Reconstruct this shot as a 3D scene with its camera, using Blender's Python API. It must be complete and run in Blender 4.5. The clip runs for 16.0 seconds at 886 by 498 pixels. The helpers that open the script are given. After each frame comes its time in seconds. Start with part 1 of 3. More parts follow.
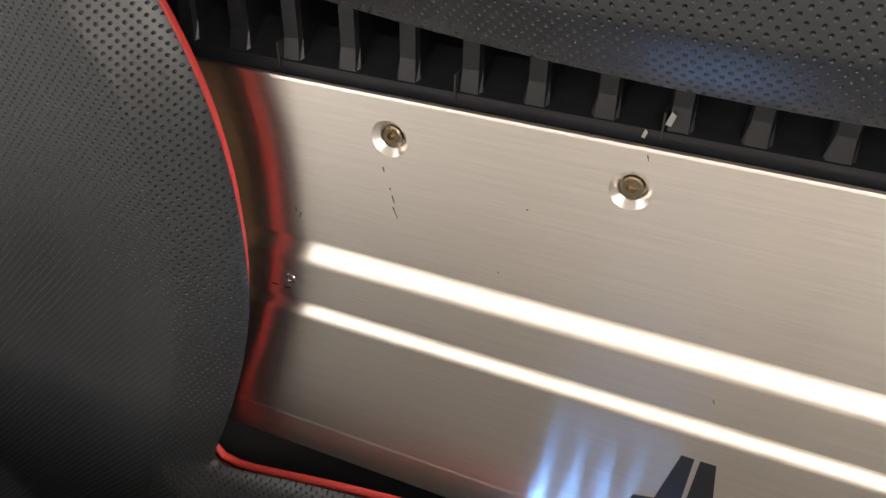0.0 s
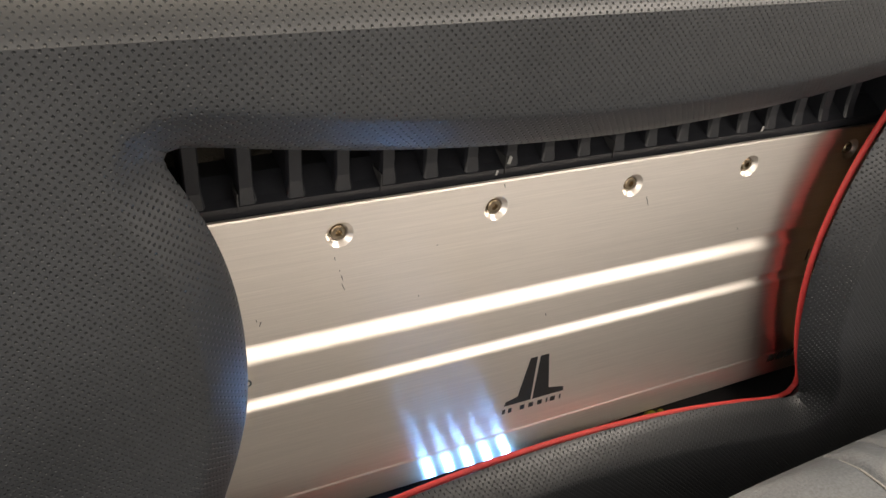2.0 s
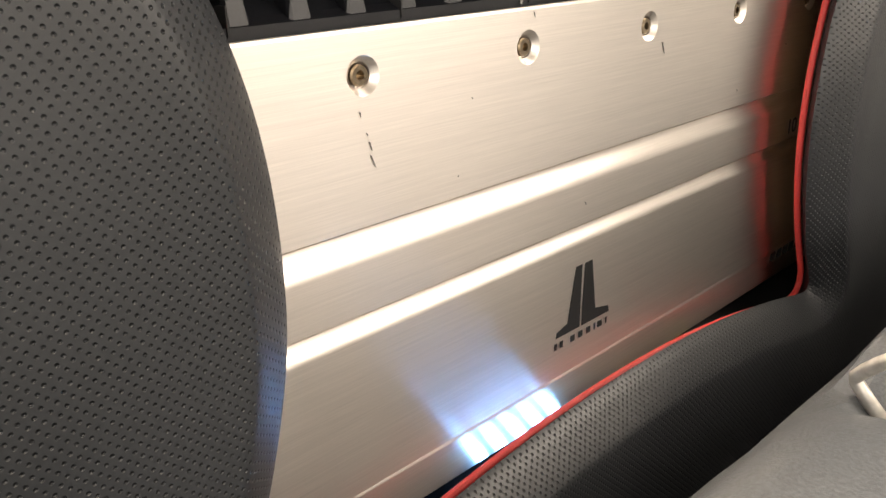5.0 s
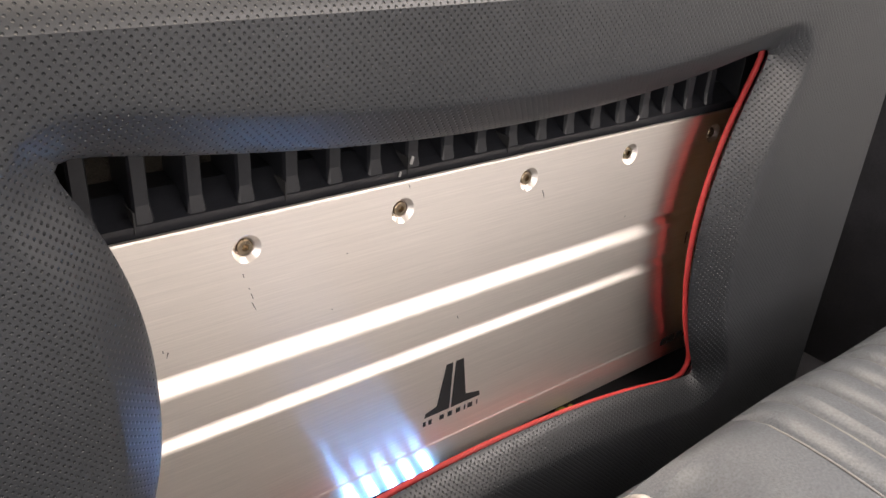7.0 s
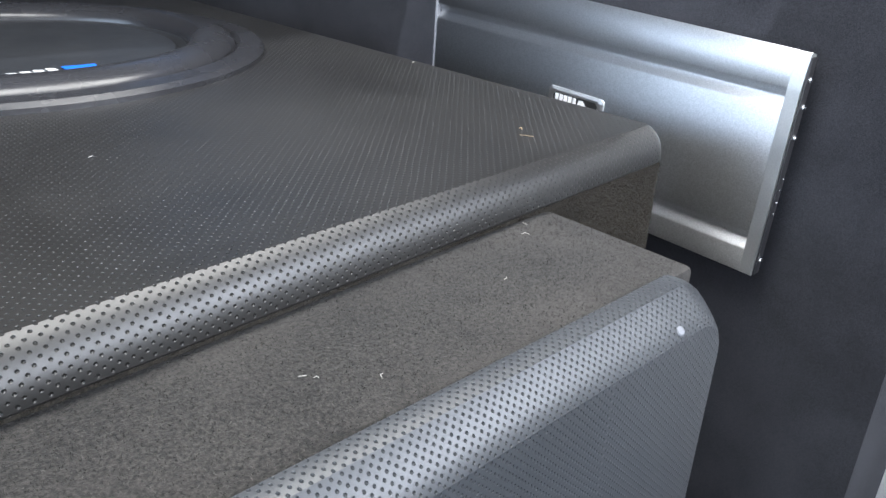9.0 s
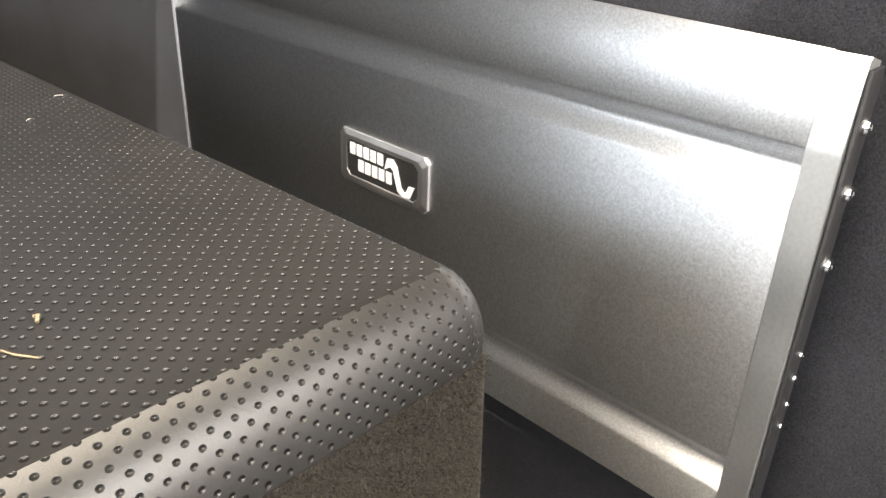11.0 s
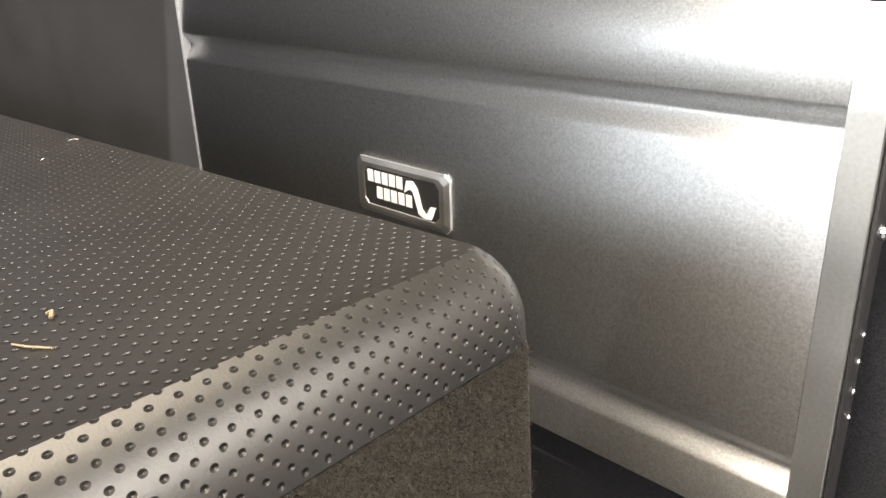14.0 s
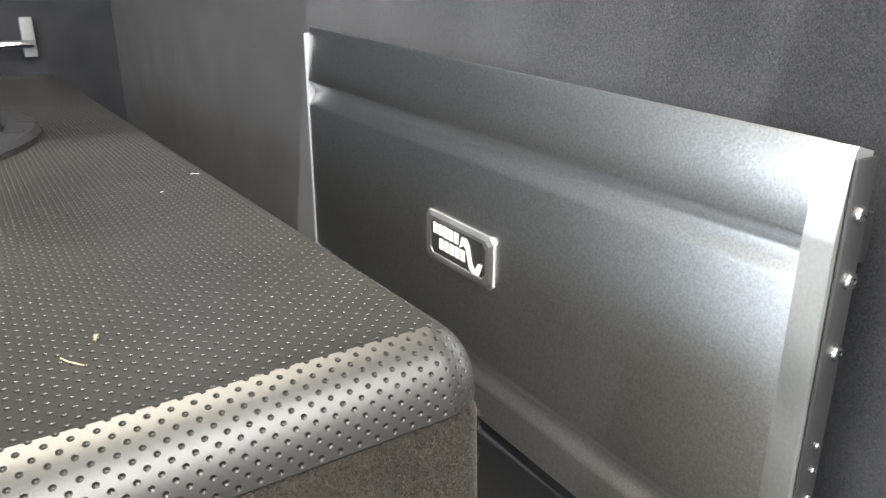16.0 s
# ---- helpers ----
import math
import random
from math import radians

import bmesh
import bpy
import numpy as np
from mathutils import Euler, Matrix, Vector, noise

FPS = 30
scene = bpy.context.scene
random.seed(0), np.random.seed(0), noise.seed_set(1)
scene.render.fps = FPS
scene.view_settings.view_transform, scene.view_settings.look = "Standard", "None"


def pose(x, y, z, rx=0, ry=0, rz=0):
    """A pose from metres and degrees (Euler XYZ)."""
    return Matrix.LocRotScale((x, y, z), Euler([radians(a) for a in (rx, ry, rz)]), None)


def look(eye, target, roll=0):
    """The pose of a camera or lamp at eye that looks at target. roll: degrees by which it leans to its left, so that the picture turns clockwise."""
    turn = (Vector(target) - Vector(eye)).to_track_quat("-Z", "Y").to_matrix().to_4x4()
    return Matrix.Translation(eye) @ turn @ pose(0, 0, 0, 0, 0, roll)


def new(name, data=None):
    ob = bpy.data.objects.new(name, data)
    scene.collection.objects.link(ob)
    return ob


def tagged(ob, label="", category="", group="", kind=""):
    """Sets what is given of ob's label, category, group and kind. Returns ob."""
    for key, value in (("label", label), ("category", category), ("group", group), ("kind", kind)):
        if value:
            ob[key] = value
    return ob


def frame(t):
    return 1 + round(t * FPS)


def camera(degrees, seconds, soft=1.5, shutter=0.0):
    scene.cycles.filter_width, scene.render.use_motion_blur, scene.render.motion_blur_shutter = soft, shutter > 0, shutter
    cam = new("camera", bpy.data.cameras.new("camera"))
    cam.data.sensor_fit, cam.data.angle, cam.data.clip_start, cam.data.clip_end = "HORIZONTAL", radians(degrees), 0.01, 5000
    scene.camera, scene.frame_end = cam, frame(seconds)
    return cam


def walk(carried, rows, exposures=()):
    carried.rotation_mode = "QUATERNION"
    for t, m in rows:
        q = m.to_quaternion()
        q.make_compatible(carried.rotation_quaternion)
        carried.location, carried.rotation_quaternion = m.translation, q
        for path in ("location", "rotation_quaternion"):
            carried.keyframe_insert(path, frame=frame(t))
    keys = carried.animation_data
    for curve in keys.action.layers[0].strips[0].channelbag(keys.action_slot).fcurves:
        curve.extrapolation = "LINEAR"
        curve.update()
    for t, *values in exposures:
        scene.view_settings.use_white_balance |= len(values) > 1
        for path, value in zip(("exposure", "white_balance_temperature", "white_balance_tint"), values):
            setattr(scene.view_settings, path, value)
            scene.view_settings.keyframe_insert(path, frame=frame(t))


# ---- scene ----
cam = camera(59.1, 16.0)
PATH = [
    (0, (0.104, -0.203, 0.417), (-0.515, 1.301, -0.746), 1.0),
    (0.5, (0.045, -0.179, 0.399), (-0.016, 1.424, -0.795), 2.8),
    (1, (0.007, -0.184, 0.405), (0.308, 1.434, -0.733), 3.8),
    (1.5, (-0.021, -0.226, 0.427), (0.49, 1.381, -0.649), 3.4),
    (2, (-0.092, -0.284, 0.471), (0.697, 1.242, -0.551), 4.3),
    (2.5, (-0.134, -0.247, 0.419), (0.916, 1.145, -0.561), 3.5),
    (3, (-0.163, -0.213, 0.39), (1.077, 1.082, -0.496), 2.5),
    (3.5, (-0.166, -0.196, 0.355), (1.136, 1.112, -0.415), -0.3),
    (3.7, (-0.167, -0.195, 0.349), (1.147, 1.114, -0.399), 0.3),
    (5.8, (-0.133, -0.209, 0.339), (1.075, 1.198, -0.41), -3.0),
    (6, (-0.132, -0.212, 0.344), (1.066, 1.191, -0.428), -2.5),
    (6.5, (-0.126, -0.231, 0.377), (1.065, 1.148, -0.448), 0.6),
    (7, (-0.113, -0.274, 0.449), (1.007, 1.116, -0.452), 3.7),
    (7.5, (-0.081, -0.328, 0.517), (0.844, 1.131, -0.491), 2.9),
    (8, (-0.033, -0.331, 0.551), (0.873, 1.149, -0.443), 2.3),
    (8.5, (0.0660, -0.2383, 0.5544), (1.1468, 1.1291, -0.4265), 4.12),
    (9, (0.1938, -0.1538, 0.5462), (1.4606, 1.1434, -0.2979), 2.72),
    (9.5, (0.2999, -0.0976, 0.5219), (1.5399, 1.2375, -0.3026), 0.29),
    (10, (0.3985, -0.0566, 0.5095), (1.6937, 1.2217, -0.3202), 1.53),
    (10.2, (0.4216, -0.0437, 0.5076), (1.7182, 1.2228, -0.3380), 2.02),
    (12.3, (0.4672, -0.0320, 0.5002), (1.7179, 1.3122, -0.2929), -3.30),
    (12.5, (0.4659, -0.0341, 0.4947), (1.7265, 1.3343, -0.2390), -3.55),
    (13, (0.4617, -0.0323, 0.4890), (1.7568, 1.3276, -0.1990), -3.28),
    (13.5, (0.4567, -0.0338, 0.4882), (1.7587, 1.3233, -0.1924), -3.41),
    (14, (0.4547, -0.0311, 0.4854), (1.7565, 1.3241, -0.1993), -3.39),
    (14.5, (0.4480, -0.0338, 0.4769), (1.7776, 1.2946, -0.2067), -4.71),
    (15, (0.4412, -0.0515, 0.5078), (1.7705, 1.2621, -0.2045), -4.07),
    (15.5, (0.4538, -0.0671, 0.5022), (1.6462, 1.4147, -0.1163), -3.39),
    (16, (0.4729, -0.0743, 0.5056), (1.4605, 1.5475, -0.1225), -1.07),
]
EXPOSURES = [
    (0.0, -0.4, 7000, 12), (1.0, -0.75, 7100, 12), (2.2, -0.3, 7100, 12), (3.5, -0.15, 7400, 12), (6.3, -0.2, 7300, 14), (7.0, -0.1, 6700, 16), (7.5, -0.1, 6300, 16),
    (8.2, 0.0, 5950, 15), (9.0, 0.42, 5400, 10), (10.0, 0.9, 6000, 11), (12.5, 0.74, 6800, 11), (14.5, 0.72, 6800, 10), (15.0, 0.95, 6500, 8), (16.0, 1.25, 6200, 7),
]
walk(cam, [(t, look(eye, target, roll)) for t, eye, target, roll in PATH], EXPOSURES)

# ---- world and light ----
world = bpy.data.worlds.new("daylight")
scene.world = world
world.use_nodes = True
wn, wl = world.node_tree.nodes, world.node_tree.links
sky = wn.new("ShaderNodeTexSky")
sky.sky_type, sky.sun_disc = "NISHITA", False
sky.sun_elevation, sky.sun_rotation = radians(48), radians(250)
wn["Background"].inputs["Strength"].default_value = 0.12
wl.new(sky.outputs[0], wn["Background"].inputs["Color"])


def lamp(name, kind, m, energy, colour, size=None, angle=None):
    data = bpy.data.lights.new(name, kind)
    data.energy, data.color = energy, colour
    if size:
        data.shape, data.size, data.size_y = "RECTANGLE", size[0], size[1]
    if angle:
        data.angle = radians(angle)
    ob = new(name, data)
    ob.matrix_world = m
    return ob


lamp("sun", "SUN", look((-3, -1.2, 4), (0, 0, 0)), 3.0, (1.0, 0.95, 0.88), angle=0.5)
# daylight that enters through the open side door, the far side's windows and the windscreen
lamp("door_daylight", "AREA", look((-0.84, -0.36, 0.62), (0.4, -0.06, 0.37)), 4.5, (1.0, 0.95, 0.88), (0.9, 0.62))
lamp("front_door_daylight", "AREA", look((-0.84, -1.35, 0.62), (0.3, -0.2, 0.30)), 9.0, (1.0, 0.93, 0.84), (0.9, 0.62))
lamp("rear_side_daylight", "AREA", look((-0.84, 0.45, 0.79), (0.6, 0.10, 0.45)), 4.5, (0.90, 0.96, 1.0), (0.86, 0.36))
lamp("side_window_daylight", "AREA", look((0.72, -0.75, 0.82), (0.0, -0.2, 0.35)), 13.0, (1.0, 0.94, 0.87), (0.8, 0.32))
lamp("front_window_daylight", "AREA", look((0.1, -1.75, 0.80), (0.1, 0.0, 0.3)), 18.0, (1.0, 0.91, 0.80), (1.3, 0.5))
# added overhead fill for the lid's rolled edge; no roof glass is known
lamp("overhead_fill", "AREA", look((0.30, 0.05, 0.975), (0.30, 0.06, 0.0)), 11.5, (1.0, 0.88, 0.70), (0.92, 0.30))


# ---- materials ----
class Nodes:
    """A node material with short calls for the nodes that recur."""

    def __init__(self, name, rough=0.5, metal=0.0, colour=(0.5, 0.5, 0.5)):
        self.mat = bpy.data.materials.new(name)
        self.mat.use_nodes = True
        self.t = self.mat.node_tree
        self.p = self.t.nodes["Principled BSDF"]
        self.p.inputs["Roughness"].default_value = rough
        self.p.inputs["Metallic"].default_value = metal
        self.p.inputs["Base Color"].default_value = (*colour, 1)

    def n(self, kind, **values):
        node = self.t.nodes.new(kind)
        for key, value in values.items():
            node.inputs[key.replace("_", " ")].default_value = value
        return node

    def link(self, a, b):
        self.t.links.new(a, b)

    def math(self, op, a, b=None, c=None):
        node = self.t.nodes.new("ShaderNodeMath")
        node.operation = op
        for i, v in enumerate((a, b, c)):
            if v is None:
                continue
            if isinstance(v, (int, float)):
                node.inputs[i].default_value = v
            else:
                self.link(v, node.inputs[i])
        return node.outputs[0]

    def noise(self, scale, detail=4.0, stretch=None, source="Object"):
        co = self.n("ShaderNodeTexCoord").outputs[source]
        if stretch:
            mapping = self.n("ShaderNodeMapping", Scale=stretch)
            self.link(co, mapping.inputs["Vector"])
            co = mapping.outputs[0]
        node = self.n("ShaderNodeTexNoise", Scale=scale, Detail=detail)
        self.link(co, node.inputs["Vector"])
        return node.outputs["Fac"]

    def ramp(self, fac, *stops):
        node = self.n("ShaderNodeValToRGB")
        while len(node.color_ramp.elements) < len(stops):
            node.color_ramp.elements.new(0.5)
        for e, (at, col) in zip(node.color_ramp.elements, stops):
            e.position, e.color = at, (*col, 1)
        self.link(fac, node.inputs[0])
        return node.outputs[0]

    def colour(self, out):
        self.link(out, self.p.inputs["Base Color"])

    def span(self, fac, low, high, to):
        node = self.n("ShaderNodeMapRange", From_Min=0.3, From_Max=0.7, To_Min=low, To_Max=high)
        self.link(fac, node.inputs[0])
        self.link(node.outputs[0], self.p.inputs[to])

    def bump(self, height, distance, strength=1.0, after=None):
        node = self.n("ShaderNodeBump", Strength=strength, Distance=distance)
        self.link(height, node.inputs["Height"])
        if after:
            self.link(after, node.inputs["Normal"])
        self.link(node.outputs[0], self.p.inputs["Normal"])
        return node.outputs[0]


def vinyl(name, pitch, turned, base, hole, rough, gloss=0.5):
    """Embossed vinyl: a lattice of round dimples laid out in the UV map, which is in metres."""
    m = Nodes(name, rough)
    m.p.inputs["Specular IOR Level"].default_value = gloss
    uv = m.n("ShaderNodeTexCoord").outputs["UV"]
    sep = m.n("ShaderNodeSeparateXYZ")
    m.link(uv, sep.inputs[0])
    u, v = sep.outputs[0], sep.outputs[1]
    if turned:
        u, v = m.math("MULTIPLY", m.math("ADD", u, v), 0.7071), m.math("MULTIPLY", m.math("SUBTRACT", u, v), 0.7071)
    a = m.math("SUBTRACT", m.math("FRACT", m.math("DIVIDE", u, pitch)), 0.5)
    b = m.math("SUBTRACT", m.math("FRACT", m.math("DIVIDE", v, pitch)), 0.5)
    r = m.math("SQRT", m.math("ADD", m.math("MULTIPLY", a, a), m.math("MULTIPLY", b, b)))
    rim = m.n("ShaderNodeMapRange", From_Min=hole * 0.1, From_Max=hole, To_Min=0.0, To_Max=1.0)
    rim.interpolation_type = "SMOOTHSTEP"
    m.link(r, rim.inputs[0])
    height = rim.outputs[0]
    stain = m.noise(9, 3)
    grain = m.noise(2600, 2)
    m.colour(m.ramp(stain, (0.3, tuple(c * 0.85 for c in base)), (0.7, tuple(c * 1.2 for c in base))))
    m.span(stain, rough - 0.05, rough + 0.06, "Roughness")
    fine = m.bump(grain, 0.00006, 0.6)
    m.bump(height, 0.0008, 1.0, fine)
    return m.mat


def carpet(name, dark, light, scale=1300, lumps=0.0008):
    m = Nodes(name, 0.95)
    m.p.inputs["Specular IOR Level"].default_value = 0.15
    m.p.inputs["Sheen Weight"].default_value = 0.06
    m.p.inputs["Sheen Roughness"].default_value = 0.5
    big, fine = m.noise(22, 5), m.noise(scale, 4)
    mix = m.math("ADD", m.math("MULTIPLY", big, 0.35), m.math("MULTIPLY", fine, 0.65))
    m.colour(m.ramp(mix, (0.36, dark), (0.64, light)))
    first = m.bump(m.noise(scale * 0.6, 5), lumps, 0.7)
    m.bump(m.noise(scale * 2.2, 3), lumps * 0.6, 0.9, first)
    return m.mat


def brushed(name, tone, rough, aniso, stretch):
    """Brushed metal; the UV map's u runs across the brush lines, along which the gloss spreads."""
    m = Nodes(name, rough, 1.0, tone)
    m.p.inputs["Anisotropic"].default_value = aniso
    tan = m.n("ShaderNodeTangent")
    tan.direction_type = "UV_MAP"
    m.link(tan.outputs[0], m.p.inputs["Tangent"])
    lines, streaks = m.noise(1, 2, stretch), m.noise(1, 3, (9, 9, 900))
    both = m.math("ADD", m.math("MULTIPLY", lines, 0.6), m.math("MULTIPLY", streaks, 0.4))
    m.colour(m.ramp(both, (0.3, tuple(c * 0.88 for c in tone)), (0.7, tuple(min(1, c * 1.06) for c in tone))))
    return m.mat


def plain(name, colour, rough, metal=0.0, grain=400, relief=0.0001, spread=0.12):
    m = Nodes(name, rough, metal, colour)
    f = m.noise(grain, 4)
    m.colour(m.ramp(f, (0.3, tuple(c * (1 - spread) for c in colour)), (0.7, tuple(min(1, c * (1 + spread)) for c in colour))))
    m.span(m.noise(25, 4), max(0.02, rough - 0.06), min(1, rough + 0.08), "Roughness")
    m.bump(f, relief, 0.5)
    return m.mat


def glow(name, colour, strength):
    m = Nodes(name, 0.4, 0, colour)
    m.p.inputs["Emission Color"].default_value = (*colour, 1)
    m.p.inputs["Emission Strength"].default_value = strength
    return m.mat


VINYL_FACE = vinyl("black dimpled vinyl", 0.00232, True, (0.0250, 0.0272, 0.0305), 0.27, 0.38)
VINYL_TOP = vinyl("black dimpled vinyl of the lid", 0.00297, True, (0.0110, 0.0105, 0.0098), 0.24, 0.40, 0.6)
CARPET_BOX = carpet("brown-grey box carpet", (0.008, 0.007, 0.0055), (0.034, 0.030, 0.024))
CARPET_LEDGE = carpet("charcoal felt", (0.010, 0.0095, 0.009), (0.040, 0.037, 0.034), 900, 0.0005)
CARPET_WALL = carpet("dark blue-grey trim carpet", (0.010, 0.0103, 0.0130), (0.033, 0.034, 0.041), 2200, 0.0003)
# tone kept pale so that the unseen ceiling bounces fill light
HEADLINER = carpet("grey headliner felt", (0.46, 0.46, 0.455), (0.58, 0.58, 0.57), 900)
ALU = brushed("brushed aluminium", (0.86, 0.80, 0.745), 0.33, 0.83, (40, 40, 4200))


def blasted(name, tone, rough):
    """Satin metal, lightly brushed along its length: gloss that spreads up and down, with a fine sparkle."""
    m = Nodes(name, rough, 1.0, tone)
    grain = m.noise(1500, 2)
    m.colour(m.ramp(grain, (0.3, tuple(c * 0.84 for c in tone)), (0.7, tuple(c * 1.14 for c in tone))))
    m.p.inputs["Anisotropic"].default_value = 0.80
    tan = m.n("ShaderNodeTangent")
    tan.direction_type = "UV_MAP"
    m.link(tan.outputs[0], m.p.inputs["Tangent"])
    m.bump(m.noise(1, 2, (1300, 1000, 1300)), 0.00010, 0.6)
    return m.mat


SATIN = blasted("bead-blasted satin aluminium", (0.60, 0.61, 0.63), 0.37)
BADGE = plain("satin chrome", (0.80, 0.80, 0.80), 0.34, 1.0, 200, 0.00001, 0.03)
SOOT = plain("dark grey painted end", (0.014, 0.014, 0.016), 0.55)
BARE = plain("machined aluminium edge", (0.66, 0.67, 0.67), 0.45, 1.0, 900, 0.00004, 0.06)
CHROME = plain("polished chrome", (0.82, 0.82, 0.83), 0.12, 1.0, 200, 0.00001, 0.04)
BRASS = plain("yellow-passivated steel screw", (0.30, 0.24, 0.17), 0.3, 1.0, 900, 0.00005, 0.2)
FIN = plain("black anodised heat sink", (0.011, 0.012, 0.015), 0.36, 0.2, 700, 0.00005, 0.2)
# near-black base colour that carries the shade of cavities, slits and slots
DARK = plain("shade black of cavity parts", (0.012, 0.012, 0.013), 0.8)
BLACK_INK = plain("black print", (0.012, 0.012, 0.012), 0.45)
WHITE_INK = plain("white print", (0.52, 0.52, 0.52), 0.5)
BLUE_INK = plain("blue print", (0.02, 0.12, 0.62), 0.4)
RED = plain("red cord", (0.66, 0.055, 0.05), 0.5, 0, 1600, 0.0002, 0.15)
YELLOW = plain("yellow-green plastic cap", (0.34, 0.31, 0.03), 0.4)
RUBBER = plain("black rubber", (0.02, 0.02, 0.022), 0.24, 0, 600, 0.0001)
CONE = plain("black coated cone", (0.016, 0.017, 0.019), 0.5, 0, 300, 0.0003)
LEATHER = plain("grey grained seat leather", (0.090, 0.100, 0.114), 0.40, 0, 750, 0.0005, 0.25)
STITCH = plain("light grey seam thread", (0.24, 0.24, 0.235), 0.7)
DULL = plain("dull grey end trim", (0.14, 0.145, 0.16), 0.6)
SCUFF = plain("dark scuff", (0.10, 0.09, 0.08), 0.6)
FIBREBOARD = plain("raw brown fibreboard", (0.40, 0.27, 0.16), 0.85, 0, 500, 0.0002, 0.2)
STEEL = plain("worn zinc-plated steel", (0.62, 0.60, 0.56), 0.4, 0.7, 160, 0.0003, 0.25)
RUST = plain("rusty steel", (0.22, 0.13, 0.07), 0.75, 0.2, 300, 0.0005, 0.4)
CRUMB = plain("pale dry crumb", (0.15, 0.115, 0.07), 0.8, 0, 900, 0.0004, 0.25)
LINT = plain("white lint", (0.30, 0.29, 0.27), 0.9)
LED = glow("white diode", (0.13, 0.42, 1.0), 190.0)
CONCRETE = plain("pale concrete", (0.34, 0.32, 0.29), 0.9, 0, 12, 0.002, 0.2)
LINING = plain("grey grained door lining", (0.50, 0.50, 0.495), 0.6, 0, 700, 0.0003)
PLASTIC = plain("black grained plastic", (0.03, 0.03, 0.031), 0.55, 0, 900, 0.0003)


# ---- mesh helpers ----
def finish(name, verts, faces, material, uvs=None, smooth=True, sharp=32, out=None):
    me = bpy.data.meshes.new(name)
    me.from_pydata([tuple(v) for v in verts], [], [tuple(f) for f in faces])
    me.materials.append(material)
    if uvs is not None:
        layer = me.uv_layers.new(name="UVMap")
        index = np.empty(len(me.loops), np.int32)
        me.loops.foreach_get("vertex_index", index)
        layer.data.foreach_set("uv", np.asarray(uvs, np.float32)[index].ravel())
    bm = bmesh.new()
    bm.from_mesh(me)
    bmesh.ops.recalc_face_normals(bm, faces=bm.faces)
    bm.normal_update()
    if out and sum((f.normal * f.calc_area() for f in bm.faces), Vector()).dot(Vector(out)) < 0:
        bmesh.ops.reverse_faces(bm, faces=bm.faces)
    bm.normal_update()
    for e in bm.edges:
        e.smooth = smooth and (len(e.link_faces) != 2 or e.calc_face_angle(0) < radians(sharp))
    for f in bm.faces:
        f.smooth = smooth
    bm.to_mesh(me)
    bm.free()
    return me


def put(name, me, parent=None, label="", place=None):
    ob = new(name, me)
    if parent:
        ob.parent = parent
    if place is not None:
        ob.matrix_local = place
    if label:
        ob["label"] = label
    return ob


def part(name, bm, material, parent, label="", smooth=True, sharp=32):
    me = bpy.data.meshes.new(name)
    bmesh.ops.recalc_face_normals(bm, faces=bm.faces)
    for e in bm.edges:
        e.smooth = smooth and (len(e.link_faces) != 2 or e.calc_face_angle(0) < radians(sharp))
    for f in bm.faces:
        f.smooth = smooth
    bm.to_mesh(me)
    bm.free()
    me.materials.append(material)
    return put(name, me, parent, label)


def box(x0, x1, y0, y1, z0, z1, bevel=0.0, segments=2):
    bm = bmesh.new()
    bmesh.ops.create_cube(bm, size=1, matrix=Matrix.LocRotScale(((x0 + x1) / 2, (y0 + y1) / 2, (z0 + z1) / 2), None, (x1 - x0, y1 - y0, z1 - z0)))
    if bevel:
        bmesh.ops.bevel(bm, geom=bm.edges[:], offset=bevel, segments=segments, profile=0.5, affect="EDGES")
    return bm


def lathe(profile, m, steps=40):
    """Turns (radius, height) pairs round the z axis of m."""
    bm = bmesh.new()
    rings = []
    for r, h in profile:
        if r < 1e-6:
            rings.append([bm.verts.new(m @ Vector((0, 0, h)))] * steps)
        else:
            rings.append([bm.verts.new(m @ Vector((r * math.cos(2 * math.pi * i / steps), r * math.sin(2 * math.pi * i / steps), h))) for i in range(steps)])
    for a, b in zip(rings, rings[1:]):
        for i in range(steps):
            j = (i + 1) % steps
            q = list(dict.fromkeys((a[i], a[j], b[j], b[i])))
            if len(q) > 2:
                bm.faces.new(q)
    return bm


def prism(outline, m, depth):
    """A flat plate: a 2D outline in the xy plane of m, raised by depth."""
    bm = bmesh.new()
    low = [bm.verts.new(m @ Vector((x, y, 0))) for x, y in outline]
    high = [bm.verts.new(m @ Vector((x, y, depth))) for x, y in outline]
    bm.faces.new(low)
    bm.faces.new(high)
    n = len(outline)
    for i in range(n):
        bm.faces.new((low[i], low[(i + 1) % n], high[(i + 1) % n], high[i]))
    return bm


